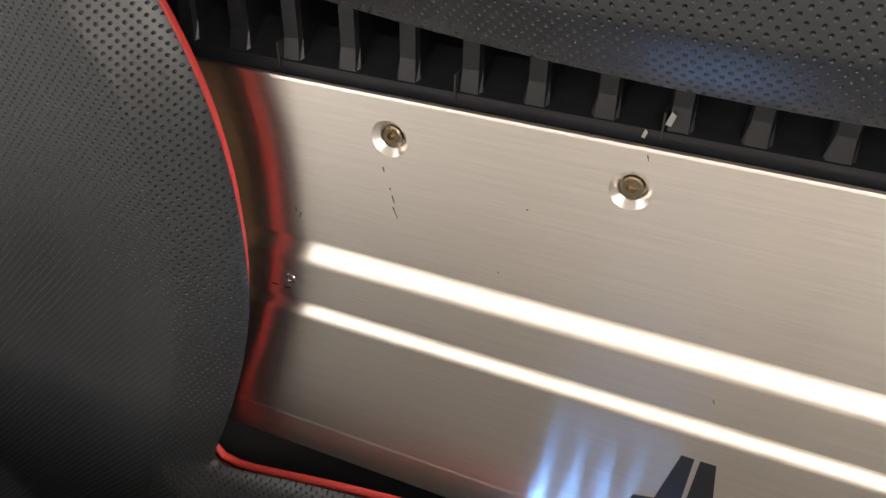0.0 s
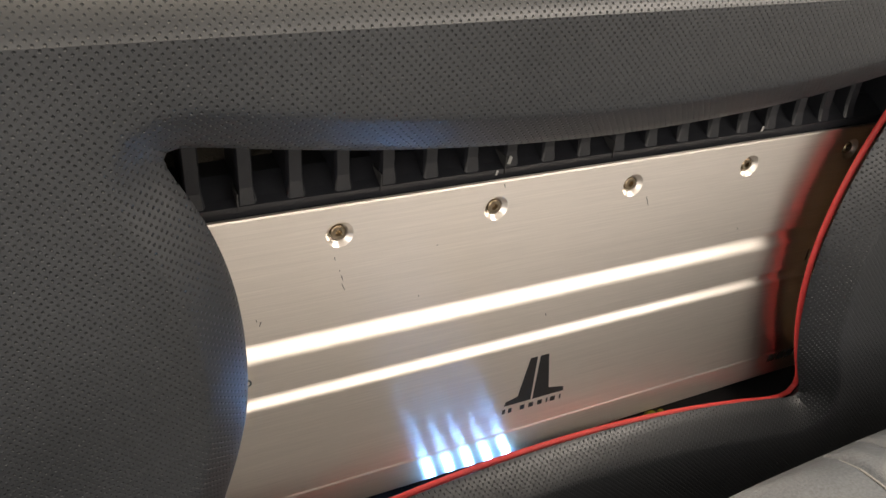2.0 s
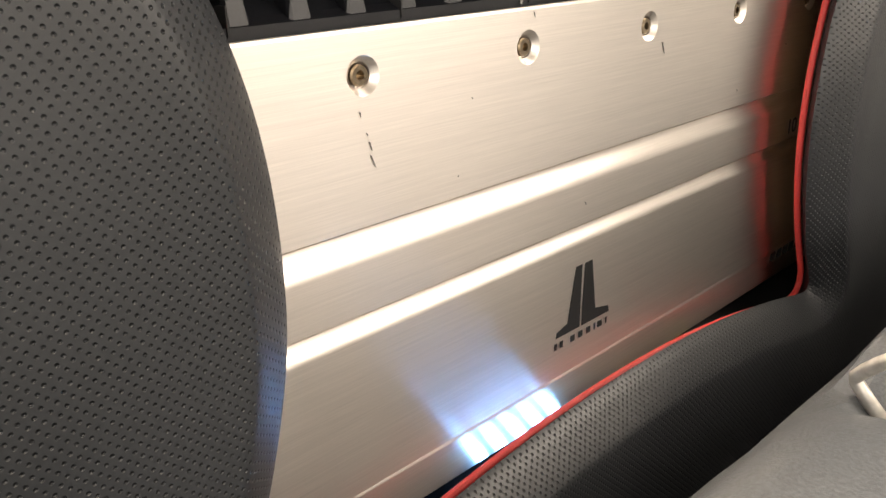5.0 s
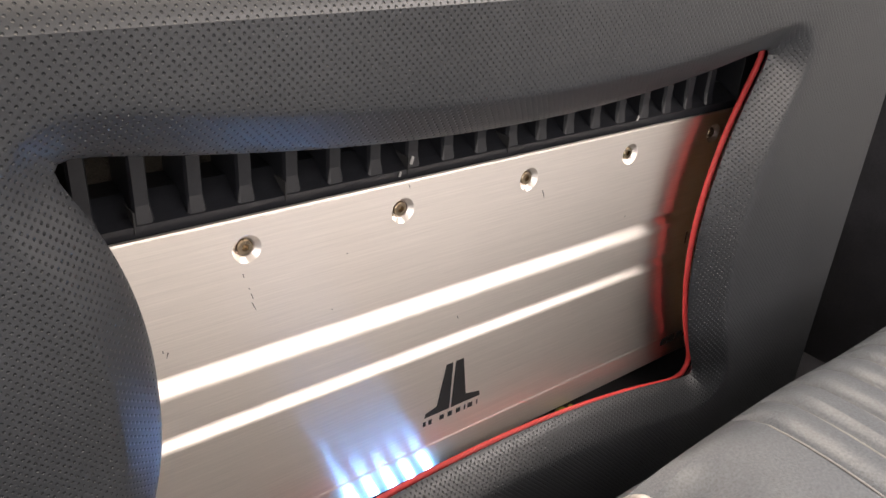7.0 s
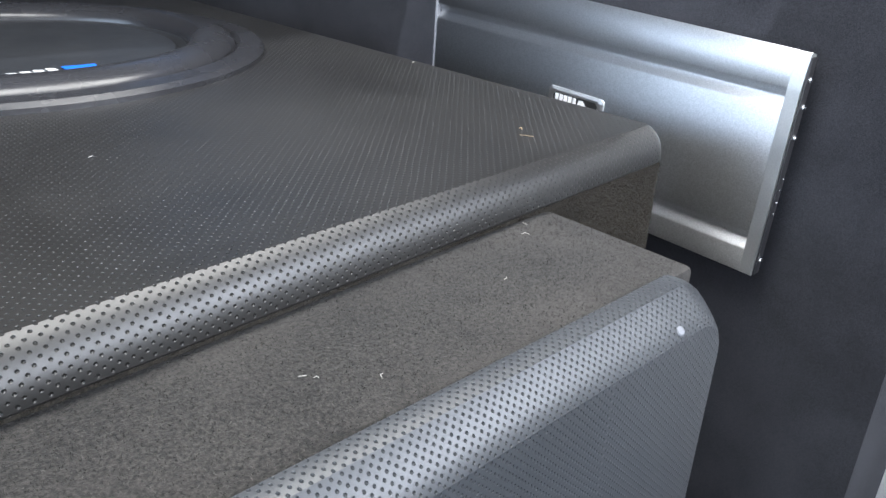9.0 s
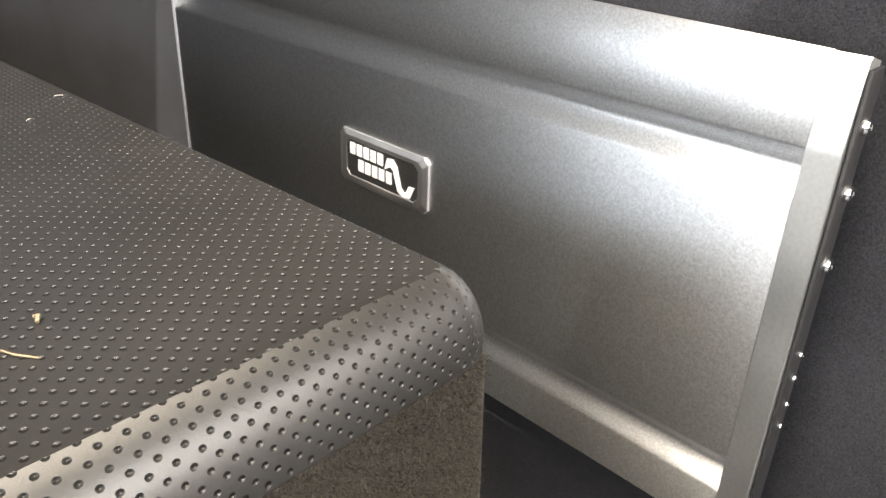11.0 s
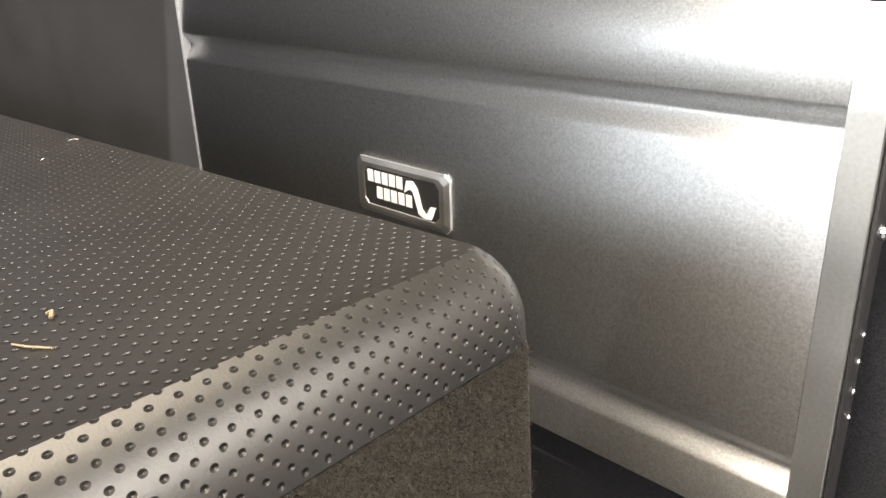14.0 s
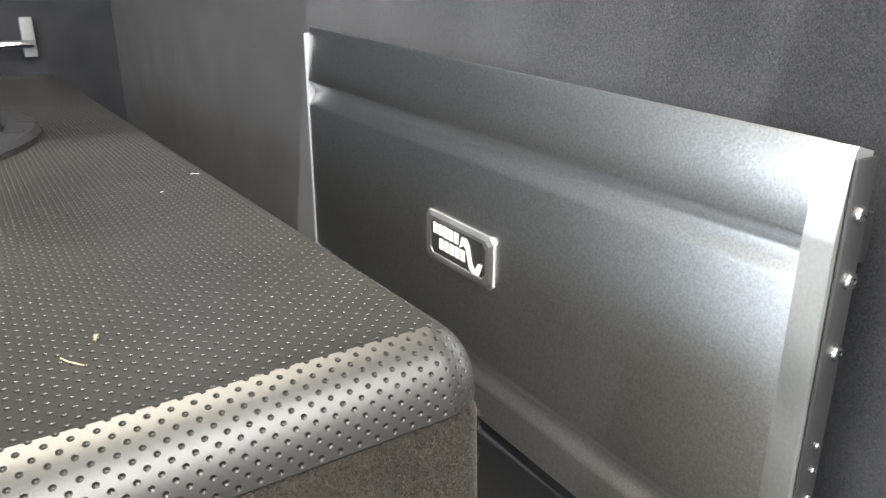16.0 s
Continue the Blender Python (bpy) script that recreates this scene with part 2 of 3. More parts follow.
def tube(points, radius, closed=False, sides=10):
    """A round bar or cord along points."""
    bm = bmesh.new()
    pts = [Vector(p) for p in points]
    n = len(pts)
    rings = []
    up = None
    for i, p in enumerate(pts):
        a = pts[(i - 1) % n] if closed or i else pts[i]
        b = pts[(i + 1) % n] if closed or i < n - 1 else pts[i]
        t = (b - a).normalized()
        if up is None:
            up = t.orthogonal().normalized()
        up = (up - t * up.dot(t)).normalized()
        side = t.cross(up)
        rings.append([bm.verts.new(p + radius * (up * math.cos(2 * math.pi * k / sides) + side * math.sin(2 * math.pi * k / sides))) for k in range(sides)])
    for i in range(n if closed else n - 1):
        a, b = rings[i], rings[(i + 1) % n]
        shift = min(range(sides), key=lambda s: (a[0].co - b[s].co).length) if closed and i == n - 1 else 0
        for k in range(sides):
            bm.faces.new((a[k], a[(k + 1) % sides], b[(k + 1 + shift) % sides], b[(k + shift) % sides]))
    if not closed:
        bm.faces.new(rings[0])
        bm.faces.new(rings[-1])
    return bm


def smoothed(points, times, closed=True):
    p = np.array(points, float)
    for _ in range(times):
        q = 0.25 * np.roll(p, 1, 0) + 0.5 * p + 0.25 * np.roll(p, -1, 0)
        if not closed:
            q[0], q[-1] = p[0], p[-1]
        p = q
    return p


def empty(name, label, category, group="", place=(0, 0, 0), kind=""):
    ob = new(name)
    ob.empty_display_size = 0.02
    ob.location = place
    return tagged(ob, label, category, group, kind)


def structure(name, bm, material, label, smooth=False):
    return tagged(part(name, bm, material, None, smooth=smooth), label, "", "", "structure")


def fibres(count, spots, normal, length, material, name, parent=None, seed=3, width=0.00011):
    """Short curled hairs; spots(rng, n) gives their roots. Two triangles each, joined."""
    rng = np.random.default_rng(seed)
    root = spots(rng, count)
    nrm = np.array(normal, float) if np.ndim(normal) == 1 else normal(root)
    way = nrm + rng.normal(0, 0.75, (count, 3))
    way /= np.linalg.norm(way, axis=1)[:, None]
    bend = way + rng.normal(0, 0.8, (count, 3))
    bend /= np.linalg.norm(bend, axis=1)[:, None]
    size = length * rng.uniform(0.5, 1.3, (count, 1))
    side = np.cross(way, rng.normal(0, 1, (count, 3)))
    side *= width / np.linalg.norm(side, axis=1)[:, None]
    mid = root + way * size * 0.5
    tip = mid + bend * size * 0.5
    verts = np.stack([root - side, root + side, mid + side * 0.8, mid - side * 0.8, tip], 1).reshape(-1, 3)
    k = np.arange(count) * 5
    faces = [f for i in k.tolist() for f in ((i, i + 1, i + 2, i + 3), (i + 3, i + 2, i + 4))]
    me = bpy.data.meshes.new(name)
    me.from_pydata(verts.tolist(), [], faces)
    me.materials.append(material)
    ob = put(name, me, parent)
    ob["kind"] = "stuff"
    return ob


# ---- the large structure: the car body round the luggage space ----
structure("floor", box(-0.9, 0.75, -1.9, 1.05, -0.05, -0.01), CARPET_WALL, "dark grey carpeted car floor")
structure("wall_side", box(0.6475, 0.74, -0.06, 1.05, -0.01, 0.66), CARPET_WALL, "luggage side wall covered in dark blue-grey carpet")
structure("wall_side_front", box(0.74, 0.80, -1.9, -0.06, -0.01, 0.60), LINING, "grey plastic door lining below the side window")
structure("wall_rear", box(-0.9, 0.647, 0.96, 1.05, -0.01, 0.975), CARPET_WALL, "closed tailgate lined in dark carpet")
structure("wall_near_rear", box(-0.9, -0.86, 0.0, 0.96, -0.01, 0.30), CARPET_WALL, "near luggage side wall in dark carpet")
structure("wall_front", box(-0.9, 0.80, -1.95, -1.9, -0.01, 0.55), PLASTIC, "black dashboard bulkhead")
# unseen ceiling; its gap is made up to let the overhead lamp through
roof = bmesh.new()
for x0, x1, y0, y1 in ((-0.9, -0.17, -1.95, 1.05), (0.77, 0.80, -1.95, 1.05), (-0.17, 0.77, -1.95, -0.11), (-0.17, 0.77, 0.21, 1.05)):
    piece = box(x0, x1, y0, y1, 0.98, 1.02)
    tmp_mesh = bpy.data.meshes.new("roof_piece")
    piece.to_mesh(tmp_mesh)
    piece.free()
    roof.from_mesh(tmp_mesh)
structure("ceiling", roof, HEADLINER, "unseen pale grey felt headliner with an added gap for the overhead lamp")
structure("sill", box(-0.9, -0.82, -1.9, 0.72, -0.05, 0.06), PLASTIC, "black plastic door sill")
gm = bmesh.new()
bmesh.ops.create_grid(gm, x_segments=2, y_segments=2, size=2500, matrix=Matrix.Translation((0, 0, -0.4)))
structure("ground", gm, CONCRETE, "pale sunlit concrete yard outside the car")

# ---- amplifier enclosure: front board with the pincushion opening ----
FACE_Y, EDGE_Y = -0.040, -0.0235
CX, CZ = 0.125, 0.240
LEFT, RIGHT, BOTTOM, TOP = -0.42, 0.4652, 0.0, 0.4145
SIDE_N = 48


def opening():
    """The opening's outline, counter-clockwise from the lower left corner: four inward-bowed sides."""
    w, h = 0.207, 0.1205
    low_left, high_left, right = -0.087, -0.0735, CX + w
    pts = []
    for i in range(SIDE_N):
        k = i / SIDE_N
        s = 2 * k - 1
        pts.append((low_left + (right - low_left) * k, CZ - h + 0.0300 * (1 - s * s)))
    for i in range(SIDE_N):
        s = 2 * i / SIDE_N - 1
        pts.append((CX + w - 0.036 * (1 - s * s), CZ + h * s))
    for i in range(SIDE_N):
        s = 1 - 2 * i / SIDE_N
        pts.append((high_left + (right - high_left) * (s + 1) / 2, CZ + h - 0.0200 * (1 - s * s)))
    for i in range(SIDE_N):
        s = 1 - 2 * i / SIDE_N
        pts.append((low_left + (high_left - low_left) * (s + 1) / 2 + 0.0345 * (1 - abs(s) ** (2.6 if s > 0 else 1.5)), CZ + h * s))
    return smoothed(pts, 5)


RIM = opening()


def rim_out(distance):
    """The rim's outline moved outwards."""
    t = np.roll(RIM, -1, 0) - np.roll(RIM, 1, 0)
    t /= np.linalg.norm(t, axis=1)[:, None]
    n = np.stack([t[:, 1], -t[:, 0]], 1)
    n = smoothed(n, 6)
    n /= np.linalg.norm(n, axis=1)[:, None]
    return RIM + n * distance


def frame_loop(x0, x1, z0, z1):
    out = []
    for (ax, az), (bx, bz) in (((x0, z0), (x1, z0)), ((x1, z0), (x1, z1)), ((x1, z1), (x0, z1)), ((x0, z1), (x0, z0))):
        out += [(ax + (bx - ax) * i / SIDE_N, az + (bz - az) * i / SIDE_N) for i in range(SIDE_N)]
    return np.array(out)


enclosure = empty("amplifier_enclosure", "black dimpled vinyl and felt amplifier enclosure with a bowed opening", "audio enclosure")
loops = [(rim_out(0.0190), -0.0140), (rim_out(0.0140), -0.0146), (rim_out(0.0016), -0.0222), (rim_out(0.0), EDGE_Y), (rim_out(0.0012), EDGE_Y - 0.0022)]
for k in (0.3, 0.6, 0.9):
    loops.append((rim_out(0.019 * k), EDGE_Y + (FACE_Y - EDGE_Y) * (0.1 + 0.9 * k)))
loops.append((rim_out(0.0188), FACE_Y + 0.0005))
loops.append((rim_out(0.0212), FACE_Y))
CREASE = 0.3995
near, far = rim_out(0.0212), frame_loop(-0.135, 0.387, BOTTOM, CREASE)
for k in (0.3, 0.65, 1.0):
    loops.append((near * (1 - k) + far * k, FACE_Y))
verts, faces, uvs = [], [], []
count = 4 * SIDE_N
for outline, y in loops:
    for x, z in outline:
        verts.append((x, y, z))
        uvs.append((x, z))
for i in range(len(loops) - 1):
    for k in range(count):
        a, b = i * count + k, i * count + (k + 1) % count
        faces.append((a, b, b + count, a + count))
# the rest of the face, up to the crease, and the chamfer that follows the outer edge round the far upper corner
XR, CR = RIGHT - 0.004, 0.019
border = [(x, CREASE, 0.0) for x in np.linspace(LEFT, XR - CR, 40)]
border += [(XR - CR + CR * math.sin(radians(a)), CREASE - CR + CR * math.cos(radians(a)), a) for a in range(9, 91, 9)]
border += [(XR, z, 90.0) for z in np.linspace(CREASE - CR - 0.02, BOTTOM, 20)]
n0 = len(verts)
corners = [(LEFT, BOTTOM), (-0.135, BOTTOM), (-0.135, CREASE), (LEFT, CREASE)]
verts += [(x, FACE_Y, z) for x, z in corners]
uvs += corners
faces.append(tuple(range(n0, n0 + 4)))
n0 = len(verts)
corners = [(0.387, BOTTOM), (XR, BOTTOM)] + [(x, z) for x, z, a in reversed(border) if x > 0.387 and z > BOTTOM + 1e-6] + [(0.387, CREASE)]
verts += [(x, FACE_Y, z) for x, z in corners]
uvs += corners
faces.append(tuple(range(n0, n0 + len(corners))))
n0 = len(verts)
steps = [(0.0, 0.0, 0.0), (0.16, 0.0008, 0.0026), (0.40, 0.0032, 0.0070), (0.76, 0.0082, 0.0142), (0.93, 0.0112, 0.0182), (1.0, 0.0150, 0.0220), (1.0, 0.019, 0.026)]
STEPS = len(steps)
for x, z, a in border:
    nx, nz = math.sin(radians(a)), math.cos(radians(a))
    wide = (TOP - CREASE) + (0.004 - (TOP - CREASE)) * a / 90
    for w, y, arc in steps:
        verts.append((x + nx * wide * w, FACE_Y + y, z + nz * wide * w))
        uvs.append((x + nx * arc, z + nz * arc))
for i in range(len(border) - 1):
    for j in range(STEPS - 1):
        a = n0 + i * STEPS + j
        faces.append((a, a + 1, a + STEPS + 1, a + STEPS))
put("front_board", finish("front_board", verts, faces, VINYL_FACE, uvs, sharp=24, out=(0, 1, 0)), enclosure, "black dimpled vinyl front with chamfered edges")
core = bmesh.new()
ring_in, ring_out = rim_out(0.0192), frame_loop(-0.130, 0.380, 0.03, 0.388)
shells = [[core.verts.new((x, y, z)) for x, z in outline] for outline, y in ((ring_in, -0.0300), (ring_in, -0.0142), (ring_out, -0.0142), (ring_out, -0.0300))]
for i in range(4):
    for k in range(count):
        core.faces.new((shells[i][k], shells[i][(k + 1) % count], shells[(i + 1) % 4][(k + 1) % count], shells[(i + 1) % 4][k]))
part("board_core", core, FIBREBOARD, enclosure, "raw brown fibreboard behind the vinyl")
part("red_piping", tube([(x, -0.0146, z) for x, z in rim_out(0.0084)], 0.0019, True, 10), RED, enclosure, "red cord along the opening's inner edge")
part("top_board", box(LEFT, RIGHT - 0.004, FACE_Y + 0.0165, 0.0525, 0.392, TOP - 0.0008, 0.003), CARPET_LEDGE, enclosure, "charcoal felt top with lint")
part("side_board", box(RIGHT - 0.02, RIGHT - 0.002, FACE_Y + 0.018, 0.0525, 0.0, 0.391), CARPET_LEDGE, enclosure, "charcoal felt side")
# boards in shade black, so the gap round the amplifier stays dark
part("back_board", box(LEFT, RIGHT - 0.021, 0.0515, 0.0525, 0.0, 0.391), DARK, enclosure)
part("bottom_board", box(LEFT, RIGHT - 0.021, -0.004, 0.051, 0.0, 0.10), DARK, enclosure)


def cap_screw(parent, m, r, name="screw"):
    part(name, lathe([(0, -0.0022), (r * 0.42, -0.0022), (r * 0.46, 0.0), (r * 0.86, 0.0), (r, -0.0006), (r * 1.02, -0.004)], m, 20), BRASS, parent)


ns = empty("trim_screw", "small dull dark screw in the vinyl chamfer", "screw")
part("head", lathe([(0, 0.0006), (0.0008, 0.0007), (0.0017, 0.0005), (0.0022, 0.0)], look((0.4290, -0.0384, 0.4030), (0.4290, -0.0277, 0.3923)), 18), DULL, ns)

# ---- the first amplifier, behind the opening ----
amp = empty("silver_amplifier", "brushed aluminium car amplifier with black heat sink fins", "amplifier")
PX0, PX1 = -0.105, 0.405
HOLES = [0.0025, 0.08, 0.16, 0.24, 0.32]
prof = [(-0.0014, 0.3146), (-0.0028, 0.3144), (-0.0030, 0.3134), (-0.0030, 0.2510), (-0.0022, 0.2505), (0.0016, 0.2500), (0.0016, 0.2494)]
for k in range(0, 9):
    a = k / 8
    prof.append((0.0006 - 0.0036 * (1 - math.cos(a * math.pi)) / 2, 0.2488 - 0.0100 * a))
prof += [(-0.0030, 0.2384), (-0.0030, 0.2206), (-0.0030, 0.2200), (-0.0022, 0.2195), (0.0010, 0.2190), (0.0010, 0.2184)]
for k in range(0, 7):
    a = k / 6
    prof.append((-0.0004 - 0.0026 * (1 - math.cos(a * math.pi)) / 2, 0.2178 - 0.0070 * a))
prof += [(-0.0030, 0.2102), (-0.0026, 0.1492), (-0.0026, 0.1484), (-0.0022, 0.1481), (-0.0022, 0.1478), (-0.0026, 0.1472), (-0.0025, 0.1462), (-0.0018, 0.1285), (-0.0012, 0.1270), (0.012, 0.1265)]
bm = bmesh.new()
xs = [PX0, 0.125, PX1]
rows = [[bm.verts.new((x, y, z)) for y, z in prof] for x in xs]
for a, b in zip(rows, rows[1:]):
    for k in range(len(prof) - 1):
        # the upper plate carries the screw wells and is built below
        if k != 2:
            bm.faces.new((a[k], a[k + 1], b[k + 1], b[k]))
uv = bm.loops.layers.uv.new("UVMap")
for f in bm.faces:
    for l in f.loops:
        l[uv].uv = (l.vert.co.z - 0.6 * l.vert.co.y, l.vert.co.x)
part("cover", bm, ALU, amp, "brushed aluminium cover with two ridges", sharp=40)

# upper strip with conical screw wells
WELL, WELL_IN, WELL_DEEP = 0.0060, 0.0042, 0.0022
UPPER = -0.0030
bm = bmesh.new()
cuts = [PX0] + [h + 0.04 for h in HOLES[:-1]] + [PX1]
z0, z1, zc = 0.2510, 0.3134, 0.3000
for i, hx in enumerate(HOLES):
    x0, x1 = cuts[i], cuts[i + 1]
    ring = []
    for k in range(32):
        a = 2 * math.pi * (k + 0.5) / 32
        c, s = math.cos(a), math.sin(a)
        tx = ((x1 - hx) if c > 0 else (x0 - hx)) / c
        tz = ((z1 - zc) if s > 0 else (z0 - zc)) / s
        t = min(tx, tz)
        ring.append((hx + c * t, zc + s * t, c, s))
    levels = [[bm.verts.new((x, UPPER, z)) for x, z, c, s in ring]]
    for r, y in ((WELL + 0.0004, 0.0), (WELL, 0.0003), (WELL_IN, WELL_DEEP), (WELL_IN, WELL_DEEP + 0.003), (0.0005, WELL_DEEP + 0.003)):
        levels.append([bm.verts.new((hx + r * c, UPPER + y, zc + r * s)) for x, z, c, s in ring])
    for a, b in zip(levels, levels[1:]):
        for k in range(32):
            bm.faces.new((a[k], a[(k + 1) % 32], b[(k + 1) % 32], b[k]))
    corners = [(x0, z0), (x1, z0), (x1, z1), (x0, z1)]
    for cx, cz in corners:
        best = min((k for k in range(32) if abs(ring[k][0] - ring[(k + 1) % 32][0]) > 1e-6 and abs(ring[k][1] - ring[(k + 1) % 32][1]) > 1e-6), key=lambda k: math.hypot(ring[k][0] - cx, ring[k][1] - cz) + math.hypot(ring[(k + 1) % 32][0] - cx, ring[(k + 1) % 32][1] - cz))
        v = bm.verts.new((cx, UPPER, cz))
        bm.faces.new((levels[0][best], levels[0][(best + 1) % 32], v))
bmesh.ops.remove_doubles(bm, verts=bm.verts, dist=0.00002)
uv = bm.loops.layers.uv.new("UVMap")
for f in bm.faces:
    for l in f.loops:
        l[uv].uv = (l.vert.co.z - 0.6 * l.vert.co.y, l.vert.co.x)
part("upper_strip", bm, ALU, amp, "brushed strip with countersunk screw wells", sharp=25)
TOWARD = pose(0, 0, 0, 90)  # local z points to -y
for hx in HOLES:
    cap_screw(amp, pose(hx, UPPER + WELL_DEEP - 0.0006, zc, 90), 0.0035)
part("side_screw", lathe([(0, -0.001), (0.0011, -0.001), (0.0013, 0.0), (0.0021, 0.0002), (0.0026, -0.0006)], pose(-0.0422, -0.0032, 0.2295, 90), 18), CHROME, amp, "small bright screw")

# heat sink above the cover: a back, a lip with facets, and single fins
part("heat_sink_back", box(PX0, 0.345, 0.034, 0.0500, 0.300, 0.380), FIN, amp)
bm = bmesh.new()
lip = [(0.0016, 0.3125), (0.0016, 0.3180), (0.006, 0.3200), (0.016, 0.3262), (0.033, 0.3268), (0.033, 0.3125)]
ends = [[bm.verts.new((x, y, z)) for y, z in lip] for x in (PX0, 0.345)]
for k in range(len(lip)):
    bm.faces.new((ends[0][k], ends[0][(k + 1) % len(lip)], ends[1][(k + 1) % len(lip)], ends[1][k]))
bm.faces.new(ends[0]); bm.faces.new(ends[1])
part("heat_sink_lip", bm, FIN, amp, smooth=False)
bm = bmesh.new()
low = [(-0.0044, 0.0030), (-0.0030, 0.0019), (0.0030, 0.0019), (0.0044, 0.0030), (0.0036, 0.034), (-0.0036, 0.034)]
high = [(-0.0034, 0.0052), (-0.0026, 0.0034), (0.0026, 0.0034), (0.0034, 0.0052), (0.0028, 0.034), (-0.0028, 0.034)]
lv = [[bm.verts.new((x, y, z)) for x, y in ring] for ring, z in ((low, 0.3166), (high, 0.3252), (high, 0.379))]
for a, b in zip(lv, lv[1:]):
    for k in range(6):
        bm.faces.new((a[k], a[(k + 1) % 6], b[(k + 1) % 6], b[k]))
bm.faces.new(lv[0]); bm.faces.new(lv[-1])
fin = part("fin", bm, FIN, amp, smooth=False)
fin.matrix_local = pose(-0.0765, 0, 0)
for i in range(1, 20):
    put("fin", fin.data, amp, place=pose(-0.0765 + 0.0207 * i, 0, 0))
# slits are thin solid boxes, their shaded depth given by black colour
for sx in (-0.0392, 0.0229, 0.0851, 0.147):
    part("slit", box(sx - 0.0003, sx + 0.0003, 0.001, 0.012, 0.3155, 0.3240), DARK, amp)
part("end_block", box(0.346, 0.404, 0.002, 0.05, 0.3135, 0.378, 0.001), FIN, amp)
# plain box behind the cover, in the same shade black
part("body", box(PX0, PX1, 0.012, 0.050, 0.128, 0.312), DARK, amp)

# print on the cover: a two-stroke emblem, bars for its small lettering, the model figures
LOW_Y = -0.0029
INK = pose(0, LOW_Y, 0, 90)
part("emblem", prism([(0.1000, 0.1690), (0.1006, 0.1718), (0.1082, 0.1738), (0.1133, 0.2003), (0.1178, 0.2003), (0.1172, 0.1690)], INK, 0.0002), BLACK_INK, amp, "black emblem stroke", False)
part("emblem", prism([(0.1186, 0.1690), (0.1198, 0.2003), (0.1252, 0.2003), (0.1288, 0.1745), (0.1392, 0.1722), (0.1397, 0.1690)], INK, 0.0002), BLACK_INK, amp, "black emblem stroke", False)
for bx, bw in ((0.0992, 0.0018), (0.1030, 0.0022), (0.1108, 0.0030), (0.1166, 0.0030), (0.1226, 0.0030), (0.1284, 0.0010), (0.1312, 0.0034), (0.1376, 0.0008)):
    part("lettering", prism([(bx, 0.1632), (bx + bw, 0.1632), (bx + bw, 0.1664), (bx, 0.1664)], INK, 0.0002), BLACK_INK, amp, "", False)


def words(text, m, size, material, parent, name="lettering"):
    cu = bpy.data.curves.new(name, "FONT")
    cu.body, cu.size, cu.extrude = text, size, 0.0001
    tmp = new("tmp", cu)
    me = bpy.data.meshes.new_from_object(tmp.evaluated_get(bpy.context.evaluated_depsgraph_get()))
    bpy.data.objects.remove(tmp)
    me.materials.clear()
    me.materials.append(material)
    return put(name, me, parent, place=m)


words("10", pose(0.3115, -0.0032, 0.2235, 90), 0.0125, BLACK_INK, amp)
for i in range(5):
    x = 0.312 + 0.0085 * i
    part("lettering", prism([(x, 0.1405), (x + 0.0065, 0.1405), (x + 0.0075, 0.1465), (x + 0.001, 0.1465)], INK, 0.0002), BLACK_INK, amp, "", False)
for x in (-0.0515, -0.0455):
    part("lettering", prism([(x, 0.2245), (x + 0.003, 0.2245), (x + 0.003, 0.2250), (x, 0.2250)], pose(0, -0.0031, 0, 90), 0.0002), BLACK_INK, amp, "", False)
# worn marks on the cover and the heat sink
rng = random.Random(5)
for sx, sz, sl in ((0.0000, 0.2892, 0.0030), (0.0022, 0.2820, 0.0016), (0.0030, 0.2790, 0.0050), (0.0032, 0.2745, 0.0070), (0.083, 0.3125, 0.003), (0.1715, 0.2905, 0.0060), (-0.034, 0.2625, 0.0040), (0.245, 0.2600, 0.0020), (0.2960, 0.2780, 0.0018), (0.171, 0.292, 0.003), (0.118, 0.2300, 0.0028), (0.05, 0.2860, 0.001), (-0.036, 0.2640, 0.002), (0.042, 0.2590, 0.001)):
    y = -0.0031
    a = rng.uniform(-0.4, 0.4)
    sl *= 0.6
    part("scratch", prism([(sx - 0.0003, sz), (sx + 0.0002, sz - 0.0002), (sx + a * sl + 0.0002, sz - sl), (sx + a * sl, sz - sl)], pose(0, y, 0, 90), 0.0002), SCUFF, amp, "", False)
for fx, fz, fs in ((0.0868, 0.3226, 0.0020), (0.0805, 0.3168, 0.0013), (0.2465, 0.3198, 0.0016)):
    part("paint_chip", prism([(fx - fs * 0.6, fz - fs), (fx + fs * 0.2, fz - fs * 1.2), (fx + fs * 0.7, fz + fs * 0.5), (fx, fz + fs)], pose(0, 0.0012, 0, 90), 0.0003), STITCH, amp, "", False)

# diodes behind the lower edge of the opening, and a yellow terminal cap
strip = empty("diode_strip", "strip of small blue-white diodes behind the opening's lower edge", "light strip")
part("strip", box(0.04, 0.135, -0.0130, -0.0040, 0.1160, 0.1180), DARK, strip)
for i in range(5):
    part("diode", box(0.0590 + 0.0128 * i, 0.0630 + 0.0128 * i, -0.0110, -0.0070, 0.1181, 0.1205), LED, strip, "lit blue-white diode", False)
cap = empty("terminal_cap", "small yellow-green plastic terminal cap under the amplifier", "cap")
part("dome", lathe([(0, 0.016), (0.003, 0.0155), (0.0052, 0.013), (0.006, 0.009), (0.006, 0.0)], pose(0.2190, -0.001, 0.1070), 18), YELLOW, cap)
part("tab", box(0.2245, 0.2285, -0.005, 0.001, 0.110, 0.1225, 0.001), YELLOW, cap)

